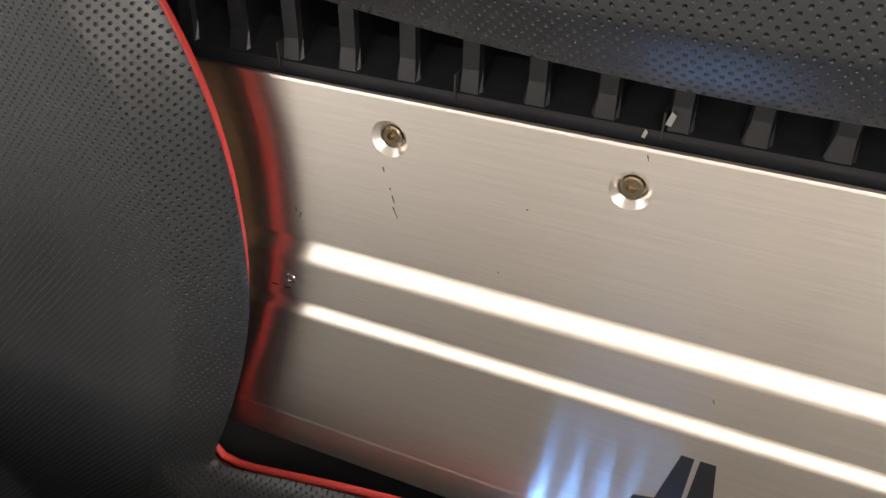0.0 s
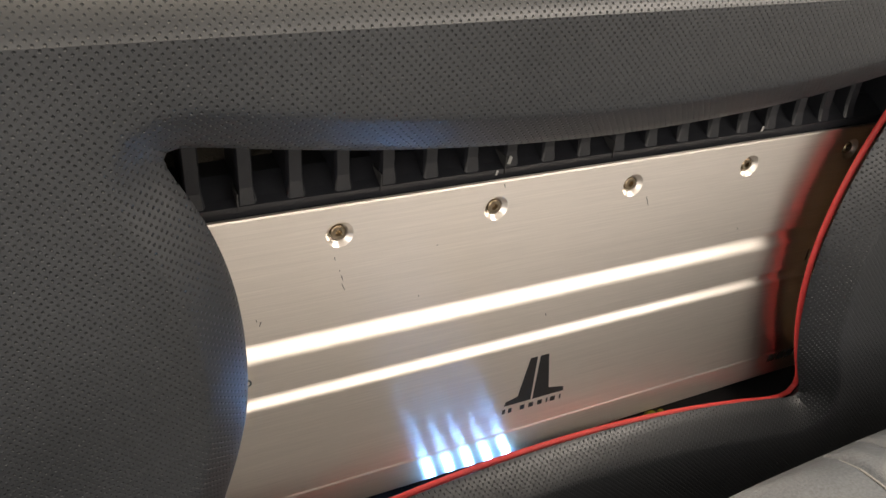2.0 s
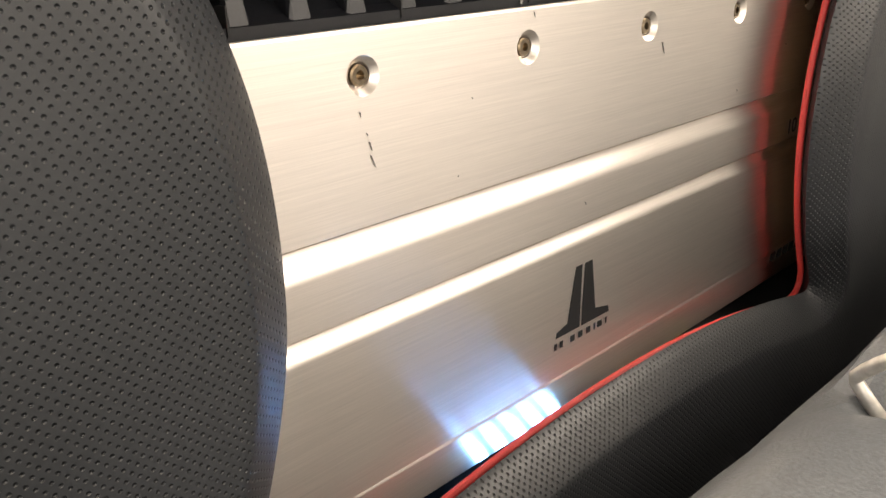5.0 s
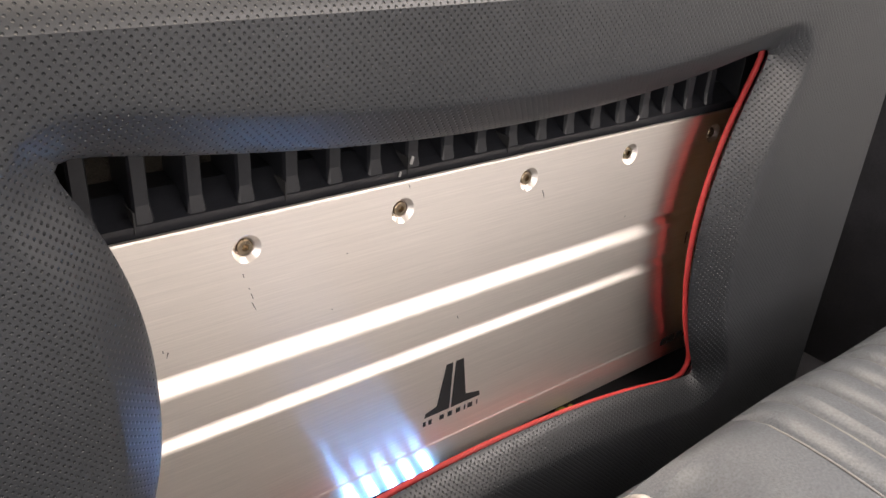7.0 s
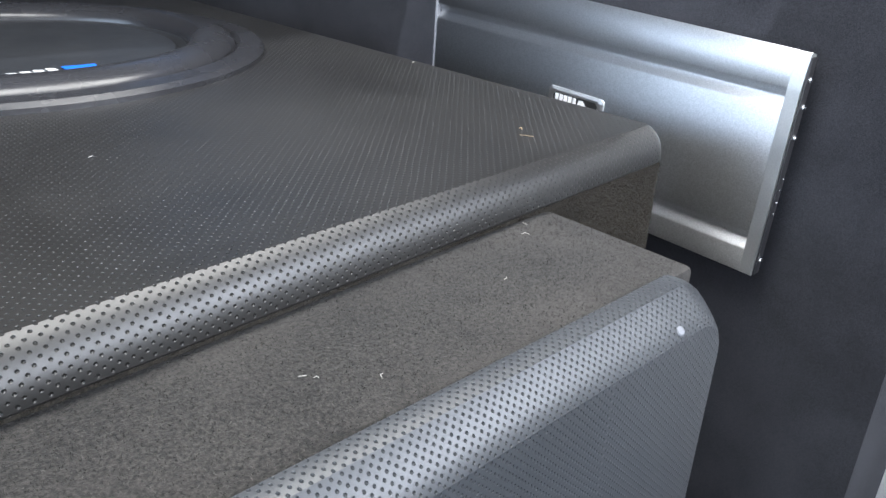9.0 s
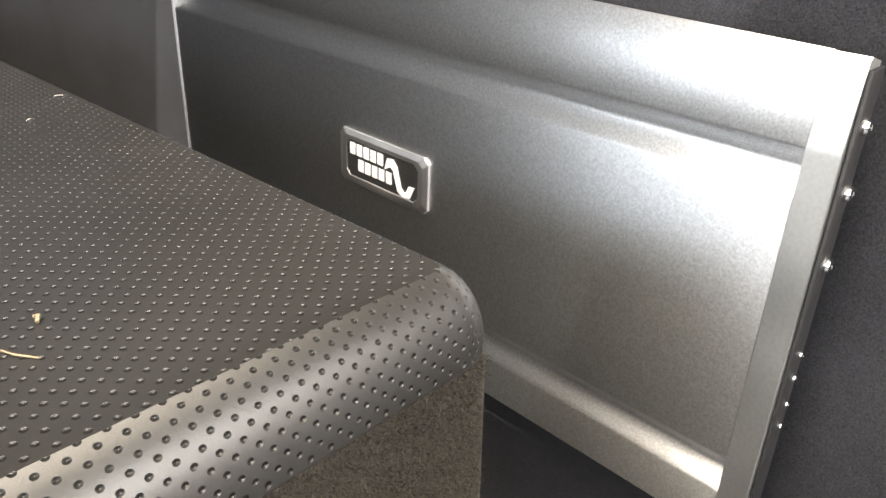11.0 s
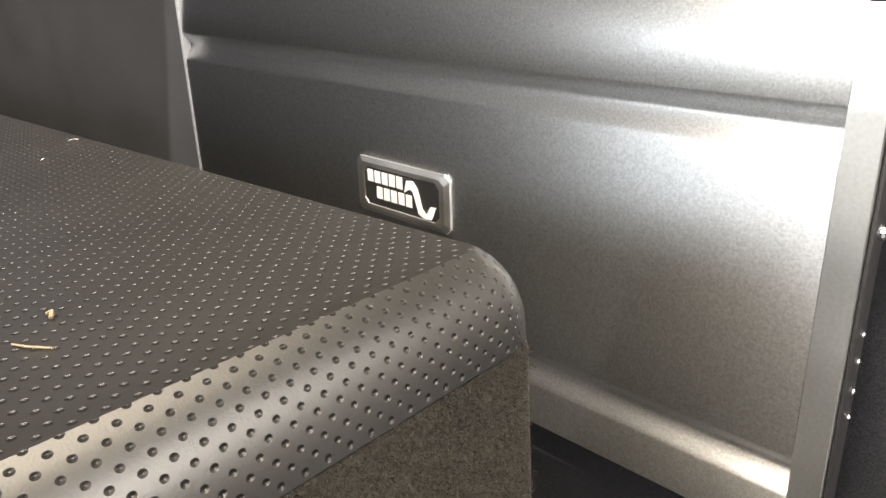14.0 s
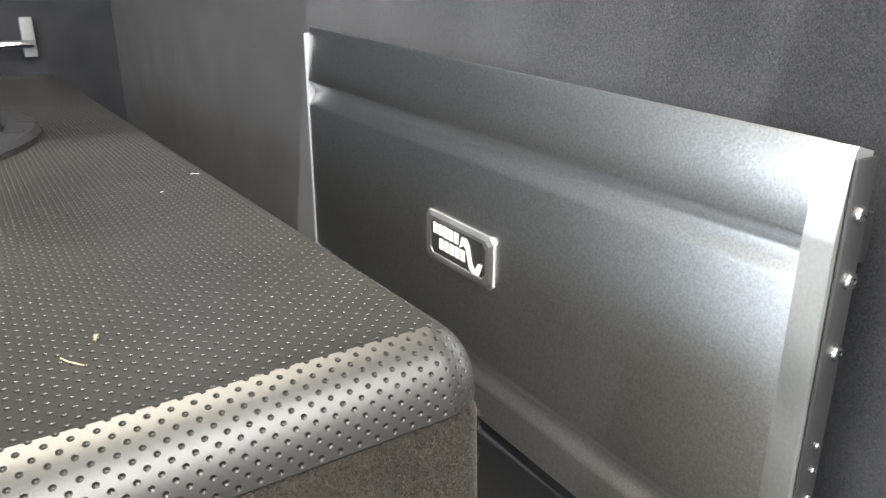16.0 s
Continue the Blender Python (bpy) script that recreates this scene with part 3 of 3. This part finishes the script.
# ---- subwoofer box behind ----
SX, BX1, BY0, BY1, LZ0, LZ1 = -0.42, 0.5640, 0.0535, 0.80, 0.4165, 0.4355
sub_box = empty("subwoofer_box", "carpeted subwoofer box with a black dimpled vinyl lid", "subwoofer box")
R, RH = 0.0160, 0.0095


def skew(x, y):
    """The box's front runs slightly out of square."""
    return y + 0.045 * (x - 0.5615) * max(0.0, 1 - (y - 0.05) / 0.3)


verts, faces, uvs = [], [], []
ring_n = 4


def lid_loop(inset, n=10, r=0.0125):
    x0, x1, y0, y1 = SX + inset, BX1 - inset, BY0 + inset, BY1 - inset
    rr = max(0.001, r - inset)
    pts = []
    for cx, cy, a0 in ((x1 - rr, y0 + rr, -90), (x1 - rr, y1 - rr, 0), (x0 + rr, y1 - rr, 90), (x0 + rr, y0 + rr, 180)):
        for k in range(n + 1):
            a = radians(a0 + 90 * k / n)
            pts.append((cx + rr * math.cos(a), cy + rr * math.sin(a)))
    return pts


levels = [(0.001, LZ0 - 0.0, 0.0), (0.0, LZ0 + 0.0012, 0.0015)]
for k in range(0, 9):
    # the roll stops short of level, which leaves a crease along the flat top
    a = radians(64 * k / 8)
    levels.append((RH * (1 - math.cos(a)) / (1 - math.cos(radians(64))), LZ1 - R + R * math.sin(a) / math.sin(radians(64)), 0.003 + 0.0145 * radians(90 * k / 8)))
for inset, z, arc in levels:
    for k, (x, y) in enumerate(lid_loop(inset)):
        # unrolled over the rounded edge, in true lengths
        e = (0.003 + 0.0145 * math.pi / 2 - arc) - (RH - inset)
        a = radians(-90 + 90 * (k // 11) + 9 * (k % 11))
        uvs.append((x + e * math.cos(a), y + e * math.sin(a)))
        verts.append((x, skew(x, y), z))
m = len(lid_loop(0))
for i in range(len(levels) - 1):
    for k in range(m):
        a, b = i * m + k, i * m + (k + 1) % m
        faces.append((a, b, b + m, a + m))
SUBX, SUBY = 0.342, 0.420
# flat top with a round hole for the driver
top0 = (len(levels) - 1) * m
hole0 = len(verts)
HN = 64
for k in range(HN):
    a = 2 * math.pi * k / HN
    verts.append((SUBX + 0.15 * math.cos(a), SUBY + 0.15 * math.sin(a), LZ1))
    uvs.append(verts[-1][:2])
bm = bmesh.new()
me = finish("lid", verts, faces, VINYL_TOP, uvs, out=(0, 0, 1))
bm.from_mesh(me)
bm.verts.ensure_lookup_table()
outer = [bm.verts[top0 + k] for k in range(m)]
inner = [bm.verts[hole0 + k] for k in range(HN)]
edges = [bm.edges.get((outer[k], outer[(k + 1) % m])) for k in range(m)]
edges += [bm.edges.new((inner[k], inner[(k + 1) % HN])) for k in range(HN)]
made = bmesh.ops.triangle_fill(bm, edges=edges, use_beauty=True)
uv = bm.loops.layers.uv.active
for g in made["geom"]:
    if isinstance(g, bmesh.types.BMFace):
        g.normal_update()
        if g.normal.z < 0:
            g.normal_flip()
        for l in g.loops:
            l[uv].uv = l.vert.co.xy
bm.to_mesh(me)
bm.free()
put("lid", me, sub_box, "black dimpled vinyl lid with rounded edges")
body = box(SX + 0.004, BX1 - 0.002, BY0 + 0.0028, BY1 - 0.004, 0.0, LZ0 + 0.001, 0.003, 3)
for v in body.verts:
    v.co.y = skew(v.co.x, v.co.y)
part("carpeted_body", body, CARPET_BOX, sub_box, "brown-grey carpet, fuzzy at the corner")

sub = empty("subwoofer", "black subwoofer driver with a thick rubber surround", "loudspeaker", place=(0, 0, 0))
S = pose(SUBX, SUBY, LZ1)
part("gasket", lathe([(0.168, 0.0), (0.168, 0.003), (0.165, 0.0055), (0.152, 0.0058), (0.149, 0.003), (0.149, -0.004)], S, 72), RUBBER, sub, "flat rubber gasket ring")
roll = [(0.149 - 0.0165 * (1 - math.cos(radians(a))), 0.001 + 0.011 * math.sin(radians(a))) for a in range(0, 181, 15)]
part("surround", lathe(roll, S, 72), RUBBER, sub, "rolled rubber surround")
part("cone", lathe([(0.117, 0.002), (0.110, -0.004), (0.07, -0.018), (0.0, -0.018)], S, 64), CONE, sub)
part("dust_cap", lathe([(0.112, -0.004), (0.108, 0.0010), (0.08, 0.0034), (0.04, 0.0040), (0.0, 0.0042)], S, 56), CONE, sub, "domed dust cap")
PRINT = pose(0.337, 0.326, LZ1 + 0.0037, 0, 0, 4)
for i in range(5):
    x = -0.026 + 0.0072 * i
    part("lettering", prism([(x, -0.007), (x + 0.0058, -0.008), (x + 0.0058, 0.006), (x + 0.0010, 0.008)], PRINT, 0.0003), WHITE_INK, sub, "", False)
part("lettering", prism([(0.012, -0.006), (0.030, -0.004), (0.032, 0.005), (0.013, 0.008)], PRINT, 0.0003), BLUE_INK, sub, "blue printed shape", False)
# ---- the second amplifier, upright on the side wall ----
amp2 = empty("grey_amplifier", "satin aluminium car amplifier mounted on the carpeted side wall", "amplifier")
AX, AY0, AY1, AZ0, AZ1 = 0.627, 0.0190, 0.310, 0.3385, 0.4735


def groove(zc):
    return [(0.0, zc + 0.0062), (0.0006, zc + 0.0052), (0.0024, zc + 0.0030), (0.0040, zc + 0.0010), (0.0042, zc + 0.0002), (0.0040, zc - 0.0006), (0.0026, zc - 0.0026), (0.0010, zc - 0.0046), (0.0003, zc - 0.0056), (0.0, zc - 0.0064)]


# the strip above the upper groove leans back
face = [(0.0085, AZ1 - 0.0015), (0.0030, AZ1), (0.0022, AZ1 - 0.0006)] + groove(0.4470) + groove(0.3595) + [(0.0, AZ0 + 0.0006), (0.001, AZ0), (0.0085, AZ0)]
bm = bmesh.new()
flat = [(0.0085, AZ1 - 0.0015), (0.0030, AZ1), (0.0022, AZ1 - 0.0006)]
g1, g2 = groove(0.4470), groove(0.3595)
flat += [(0.0001, z) for x, z in g1] + [(0.0001, z) for x, z in g2] + [(0.0, AZ0 + 0.0006), (0.001, AZ0), (0.0085, AZ0)]
# the upper edge rises slightly towards the far end
cols = [[bm.verts.new((AX + x, y, z + (0.0058 * (y - AY0) / (AY1 - AY0) if z > AZ1 - 0.003 else 0.0))) for x, z in face] for y in (AY0 + 0.0078, 0.18, AY1)]
for a, b in zip(cols, cols[1:]):
    for k in range(len(face) - 1):
        bm.faces.new((a[k], a[k + 1], b[k + 1], b[k]))
bm.faces.new(cols[0]); bm.faces.new(cols[-1])
uv = bm.loops.layers.uv.new("UVMap")
for f in bm.faces:
    for l in f.loops:
        l[uv].uv = (l.vert.co.z - 0.6 * l.vert.co.x, l.vert.co.y)
part("housing", bm, SATIN, amp2, "satin aluminium housing with two grooves", sharp=48)
bm = bmesh.new()
cols = [[bm.verts.new((AX + x - 0.0004, y, z)) for x, z in flat] for y in (AY0, AY0 + 0.0076)]
for k in range(len(flat) - 1):
    bm.faces.new((cols[0][k], cols[0][k + 1], cols[1][k + 1], cols[1][k]))
bm.faces.new(cols[0]); bm.faces.new(cols[1])
part("end_plate", bm, BARE, amp2, "plain machined end plate", sharp=20)
part("end_rail", box(AX - 0.0004, AX + 0.004, AY1 + 0.0002, AY1 + 0.0022, AZ0, AZ1 + 0.003, 0.0005), DULL, amp2)
part("terminal_panel", box(AX + 0.0012, AX + 0.0083, AY0 - 0.0012, AY0 - 0.0002, AZ0 + 0.0006, AZ1 - 0.0024, 0.0004), SOOT, amp2, "dark grey terminal panel")
for z in (AZ0 + 0.02, AZ1 - 0.03):
    part("mounting_rail", box(AX + 0.0087, AX + 0.024, AY0 + 0.004, AY1 - 0.01, z, z + 0.012), SOOT, amp2)
for z, x in ((0.4590, 0.0046), (0.4437, 0.0052), (0.4260, 0.0052), (0.4010, 0.0056), (0.3940, 0.0056), (0.3860, 0.0056), (0.3790, 0.0056), (0.3490, 0.0046)):
    r = 0.0020 if z > 0.405 or z < 0.35 else 0.0010
    part("end_screw", lathe([(0, r * 0.2), (r * 0.35, r * 0.2), (r * 0.4, r * 0.8), (r * 0.8, r * 0.7), (r, r * 0.4), (r, -0.001)], pose(AX + x, AY0 - 0.0012, z, 90), 16), CHROME, amp2)
# badge: bevelled chrome frame, black plate, white shapes
BM = Matrix(((0, 0, -1, AX), (-1, 0, 0, 0.1665), (0, 1, 0, 0.4065), (0, 0, 0, 1)))
badge = []
for w, h, d in ((0.0260, 0.0120, -0.0005), (0.0258, 0.0118, 0.0022), (0.0235, 0.0098, 0.0042), (0.0212, 0.0082, 0.0042), (0.0208, 0.0079, 0.0034)):
    w, h, d = w * 0.91, h * 0.86, d * 0.36
    c = 0.002
    badge.append([(w - c, -h, d), (w, -h + c, d), (w, h - c, d), (w - c, h, d), (-w + c, h, d), (-w, h - c, d), (-w, -h + c, d), (-w + c, -h, d)])
bm = bmesh.new()
lv = [[bm.verts.new(BM @ Vector(p)) for p in ring] for ring in badge]
for a, b in zip(lv, lv[1:]):
    for k in range(8):
        bm.faces.new((a[k], a[(k + 1) % 8], b[(k + 1) % 8], b[k]))
bd = part("badge_frame", bm, BADGE, amp2, "bevelled chrome badge frame", False)
part("badge_plate", prism([(-0.0191, -0.0069), (0.0191, -0.0069), (0.0191, 0.0069), (-0.0191, 0.0069)], BM @ Matrix.Translation((0, 0, 0.0002)), 0.001), BLACK_INK, bd, "black badge plate", False)
UP = BM @ Matrix.Translation((0, 0, 0.0013)) @ Matrix.Diagonal((0.91, 0.86, 1, 1))
for i in range(5):
    for row, x0 in ((0.0020, -0.0185), (-0.0046, -0.0135)):
        x = x0 + 0.0042 * i
        part("lettering", prism([(x, row), (x + 0.0032, row), (x + 0.0032, row + 0.0050), (x, row + 0.0050)], UP, 0.0003), WHITE_INK, bd, "", False)
swoosh = [(0.0025, 0.0010), (0.0040, 0.0062), (0.0075, 0.0066), (0.0098, 0.0040), (0.0122, -0.0040), (0.0142, -0.0058), (0.0165, -0.0020), (0.0195, -0.0018), (0.0170, -0.0072), (0.0130, -0.0078), (0.0100, -0.0062), (0.0074, 0.0020), (0.0058, 0.0030)]
part("swoosh", prism(swoosh, UP, 0.0003), WHITE_INK, bd, "white wave shape", False)

# it hangs a little askew: its far end sits higher
TURN2 = Matrix.Translation((AX, 0.02, 0.41)) @ pose(0, 0, 0, 2.0) @ Matrix.Translation((-AX, -0.02, -0.41))
amp2.matrix_world = TURN2

# ---- folded rear seat in front of the board ----
seat = empty("rear_seat", "folded rear seat in grey grained leather with stitched flutes", "car seat")
FL0, FLN, FLP = 0.228, 14, 0.0267
xs = np.unique(np.concatenate([np.linspace(-0.55, 0.62, 60), *[FL0 + FLP * i + np.array([-0.004, -0.0022, -0.001, 0, 0.001, 0.0022, 0.004, 0.009]) for i in range(FLN)]]))
pro = [(-0.100, 0.0), (-0.100, 0.10), (-0.101, 0.150), (-0.104, 0.170), (-0.110, 0.184), (-0.119, 0.193), (-0.130, 0.1975), (-0.140, 0.1985), (-0.150, 0.199), (-0.160, 0.199), (-0.170, 0.1987), (-0.18, 0.198), (-0.21, 0.195), (-0.25, 0.192), (-0.35, 0.186), (-0.50, 0.184), (-0.62, 0.17), (-0.64, 0.15), (-0.64, 0.0)]
verts, faces = [], []
for x in xs:
    for j, (y, z) in enumerate(pro):
        dip = 0.0
        if 5 <= j <= 16 and x > FL0 - 0.01:
            d = abs((x - FL0 + FLP / 2) % FLP - FLP / 2)
            dip = 0.0042 * math.exp(-((d / 0.0035) ** 2)) - 0.0012 * (1 - (2 * d / FLP - 1) ** 2)
        low = (0.008 * math.exp(-(((x - 0.11) / 0.05) ** 2)) + 0.028 * math.exp(-(((x - 0.142) / 0.028) ** 2) - ((y + 0.130) / (0.020 if y < -0.13 else 0.013)) ** 2)) if j > 3 else 0
        wob = 0.003 * noise.noise(Vector((x * 9, y * 9, 0)))
        verts.append((x, y + wob * 0.5, z - dip - low + (wob if j > 2 else 0)))
k = len(pro)
for i in range(len(xs) - 1):
    for j in range(k - 1):
        a = i * k + j
        faces.append((a, a + 1, a + k + 1, a + k))
put("cushion", finish("cushion", verts, faces, LEATHER, out=(0, 0, 1)), seat, "grey grained leather cushion")
for i in range(FLN):
    x = FL0 + FLP * i
    part("seam", tube([(x, y, z - 0.0036) for y, z in pro[5:16]], 0.0006, sides=6), STITCH, seat)
part("seam", tube(smoothed([(0.066, -0.108, 0.170), (0.075, -0.116, 0.183), (0.079, -0.128, 0.186), (0.079, -0.16, 0.187), (0.077, -0.22, 0.183), (0.075, -0.3, 0.178)], 1, False), 0.0007, sides=6), STITCH, seat)

latch = empty("seat_striker", "worn zinc-plated steel loop bar on the seat", "striker")
loop_pts = [(0.1307, -0.1400, 0.1605), (0.1313, -0.1330, 0.1668), (0.1325, -0.1205, 0.1788), (0.1326, -0.1178, 0.1818), (0.1322, -0.1177, 0.1838), (0.1312, -0.1198, 0.1868), (0.1280, -0.1265, 0.1947), (0.1265, -0.1297, 0.1980), (0.1262, -0.1317, 0.1990), (0.1272, -0.1330, 0.1985), (0.1300, -0.1343, 0.1943), (0.1390, -0.1393, 0.1797), (0.1444, -0.1420, 0.1716), (0.1475, -0.1436, 0.1668)]
part("loop", tube(smoothed(loop_pts, 1, False), 0.0027, sides=14), STEEL, latch, "worn steel loop with rust at its feet")
along = Vector((0.0248, -0.0134, 0.0160)).normalized()
over = Vector((-0.25, 0.1, 0.75))
over = (over - along * over.dot(along)).normalized()
PLATE = Matrix.Translation((0.1445, -0.1395, 0.1685)) @ Matrix((along, over.cross(along), over)).transposed().to_4x4()
plate = prism([(0.0195 * math.cos(radians(a)), 0.0062 * math.sin(radians(a))) for a in range(0, 360, 20)], PLATE, 0.0022)
part("base_plate", plate, RUST, latch, "rusty steel base plate")
# solid black disc round the base plate, put there as the slot's shade
part("slot_shade", prism([(0.0245 * math.cos(radians(a)), 0.0085 * math.sin(radians(a))) for a in range(0, 360, 20)], PLATE @ Matrix.Translation((0.0015, 0.001, -0.0035)), 0.003), DARK, latch, "black disc for the shade of the slot in the leather")

# ---- a bright catch by the closed tailgate ----
catch = empty("tailgate_catch", "small bright metal catch on the dark tailgate trim", "catch")
part("plate", box(0.546, 0.560, 0.945, 0.957, 0.442, 0.486, 0.002), DULL, catch)
part("bar", tube([(0.47, 0.938, 0.452), (0.50, 0.936, 0.456), (0.53, 0.936, 0.4575), (0.556, 0.938, 0.457)], 0.0042, sides=10), CHROME, catch, "bright round bar")

# ---- loose bits ----
def crumb(name, label, pts, radius):
    return tagged(part(name, tube(pts, radius, sides=6), CRUMB, None), label, "debris")


crumb("crumb", "pale dry crumb on the vinyl lid", [(0.4885, 0.0950, 0.4360), (0.4892, 0.0962, 0.4366), (0.4888, 0.0972, 0.4361)], 0.00036)
crumb("twig", "thin brown dry twig on the vinyl lid", [(0.4812, 0.0902, 0.4358), (0.4822, 0.0872, 0.4360), (0.4848, 0.0838, 0.4358)], 0.00018)
rng = random.Random(11)
for i in range(26):
    on_lid = i % 3 == 0
    x = rng.uniform(0.1, 0.55) if on_lid else rng.uniform(-0.2, 0.45)
    y = rng.uniform(0.08, 0.25) if on_lid else rng.uniform(-0.015, 0.05)
    z = LZ1 + 0.0002 if on_lid else TOP - 0.0004
    a, s = rng.uniform(0, 6.28), rng.uniform(0.0008, 0.0022)
    ob = part("lint", tube([(x, y, z), (x + s * math.cos(a), y + s * math.sin(a), z + 0.0004), (x + 1.8 * s * math.cos(a + 0.5), y + 1.8 * s * math.sin(a + 0.5), z)], 0.00014, sides=5), LINT, None)
    tagged(ob, "tiny white fleck of lint", "debris", "lint flecks")

# ---- carpet pile where the camera comes close ----


def fibre(name, dark, light):
    """Dull hairs, each with a tone of its own."""
    m = Nodes(name, 0.9)
    m.p.inputs["Specular IOR Level"].default_value = 0.2
    m.colour(m.ramp(m.n("ShaderNodeNewGeometry").outputs["Random Per Island"], (0.0, dark), (0.6, tuple((a + b) / 3 for a, b in zip(dark, light))), (1.0, light)))
    return m.mat


FUZZ = fibre("carpet fibre", (0.014, 0.0115, 0.009), (0.085, 0.073, 0.054))


def front_roots(x0, x1, z0):
    def spots(g, n):
        x, z = g.uniform(x0, x1, n), g.uniform(z0, 0.4165, n)
        return np.stack([x, BY0 + 0.0030 + 0.045 * (x - 0.5615), z], 1)
    return spots


fibres(85000, front_roots(0.39, 0.5595, 0.35), (0, -1, 0), 0.0016, FUZZ, "carpet_fuzz", sub_box, 3, 0.00007)
fibres(22000, front_roots(0.20, 0.39, 0.36), (0, -1, 0), 0.0016, FUZZ, "carpet_fuzz", sub_box, 5, 0.00008)
fibres(9000, lambda g, n: np.stack([np.full(n, BX1 - 0.0022), g.uniform(0.057, 0.20, n), g.uniform(0.30, 0.4165, n)], 1), (1, 0, 0), 0.0020, FUZZ, "carpet_fuzz", sub_box, 4, 0.00008)
PILE = fibre("felt fibre", (0.012, 0.0115, 0.0105), (0.090, 0.086, 0.078))
fibres(38000, lambda g, n: np.stack([g.uniform(0.02, RIGHT - 0.008, n), g.uniform(-0.0205, 0.049, n), np.full(n, TOP - 0.0010)], 1), (0, 0, 1), 0.0013, PILE, "felt_fuzz", enclosure, 6)
fibres(9000, lambda g, n: np.stack([np.full(n, RIGHT - 0.0020), g.uniform(-0.02, 0.050, n), g.uniform(0.33, 0.390, n)], 1), (1, 0, 0), 0.0014, PILE, "felt_fuzz", enclosure, 7)
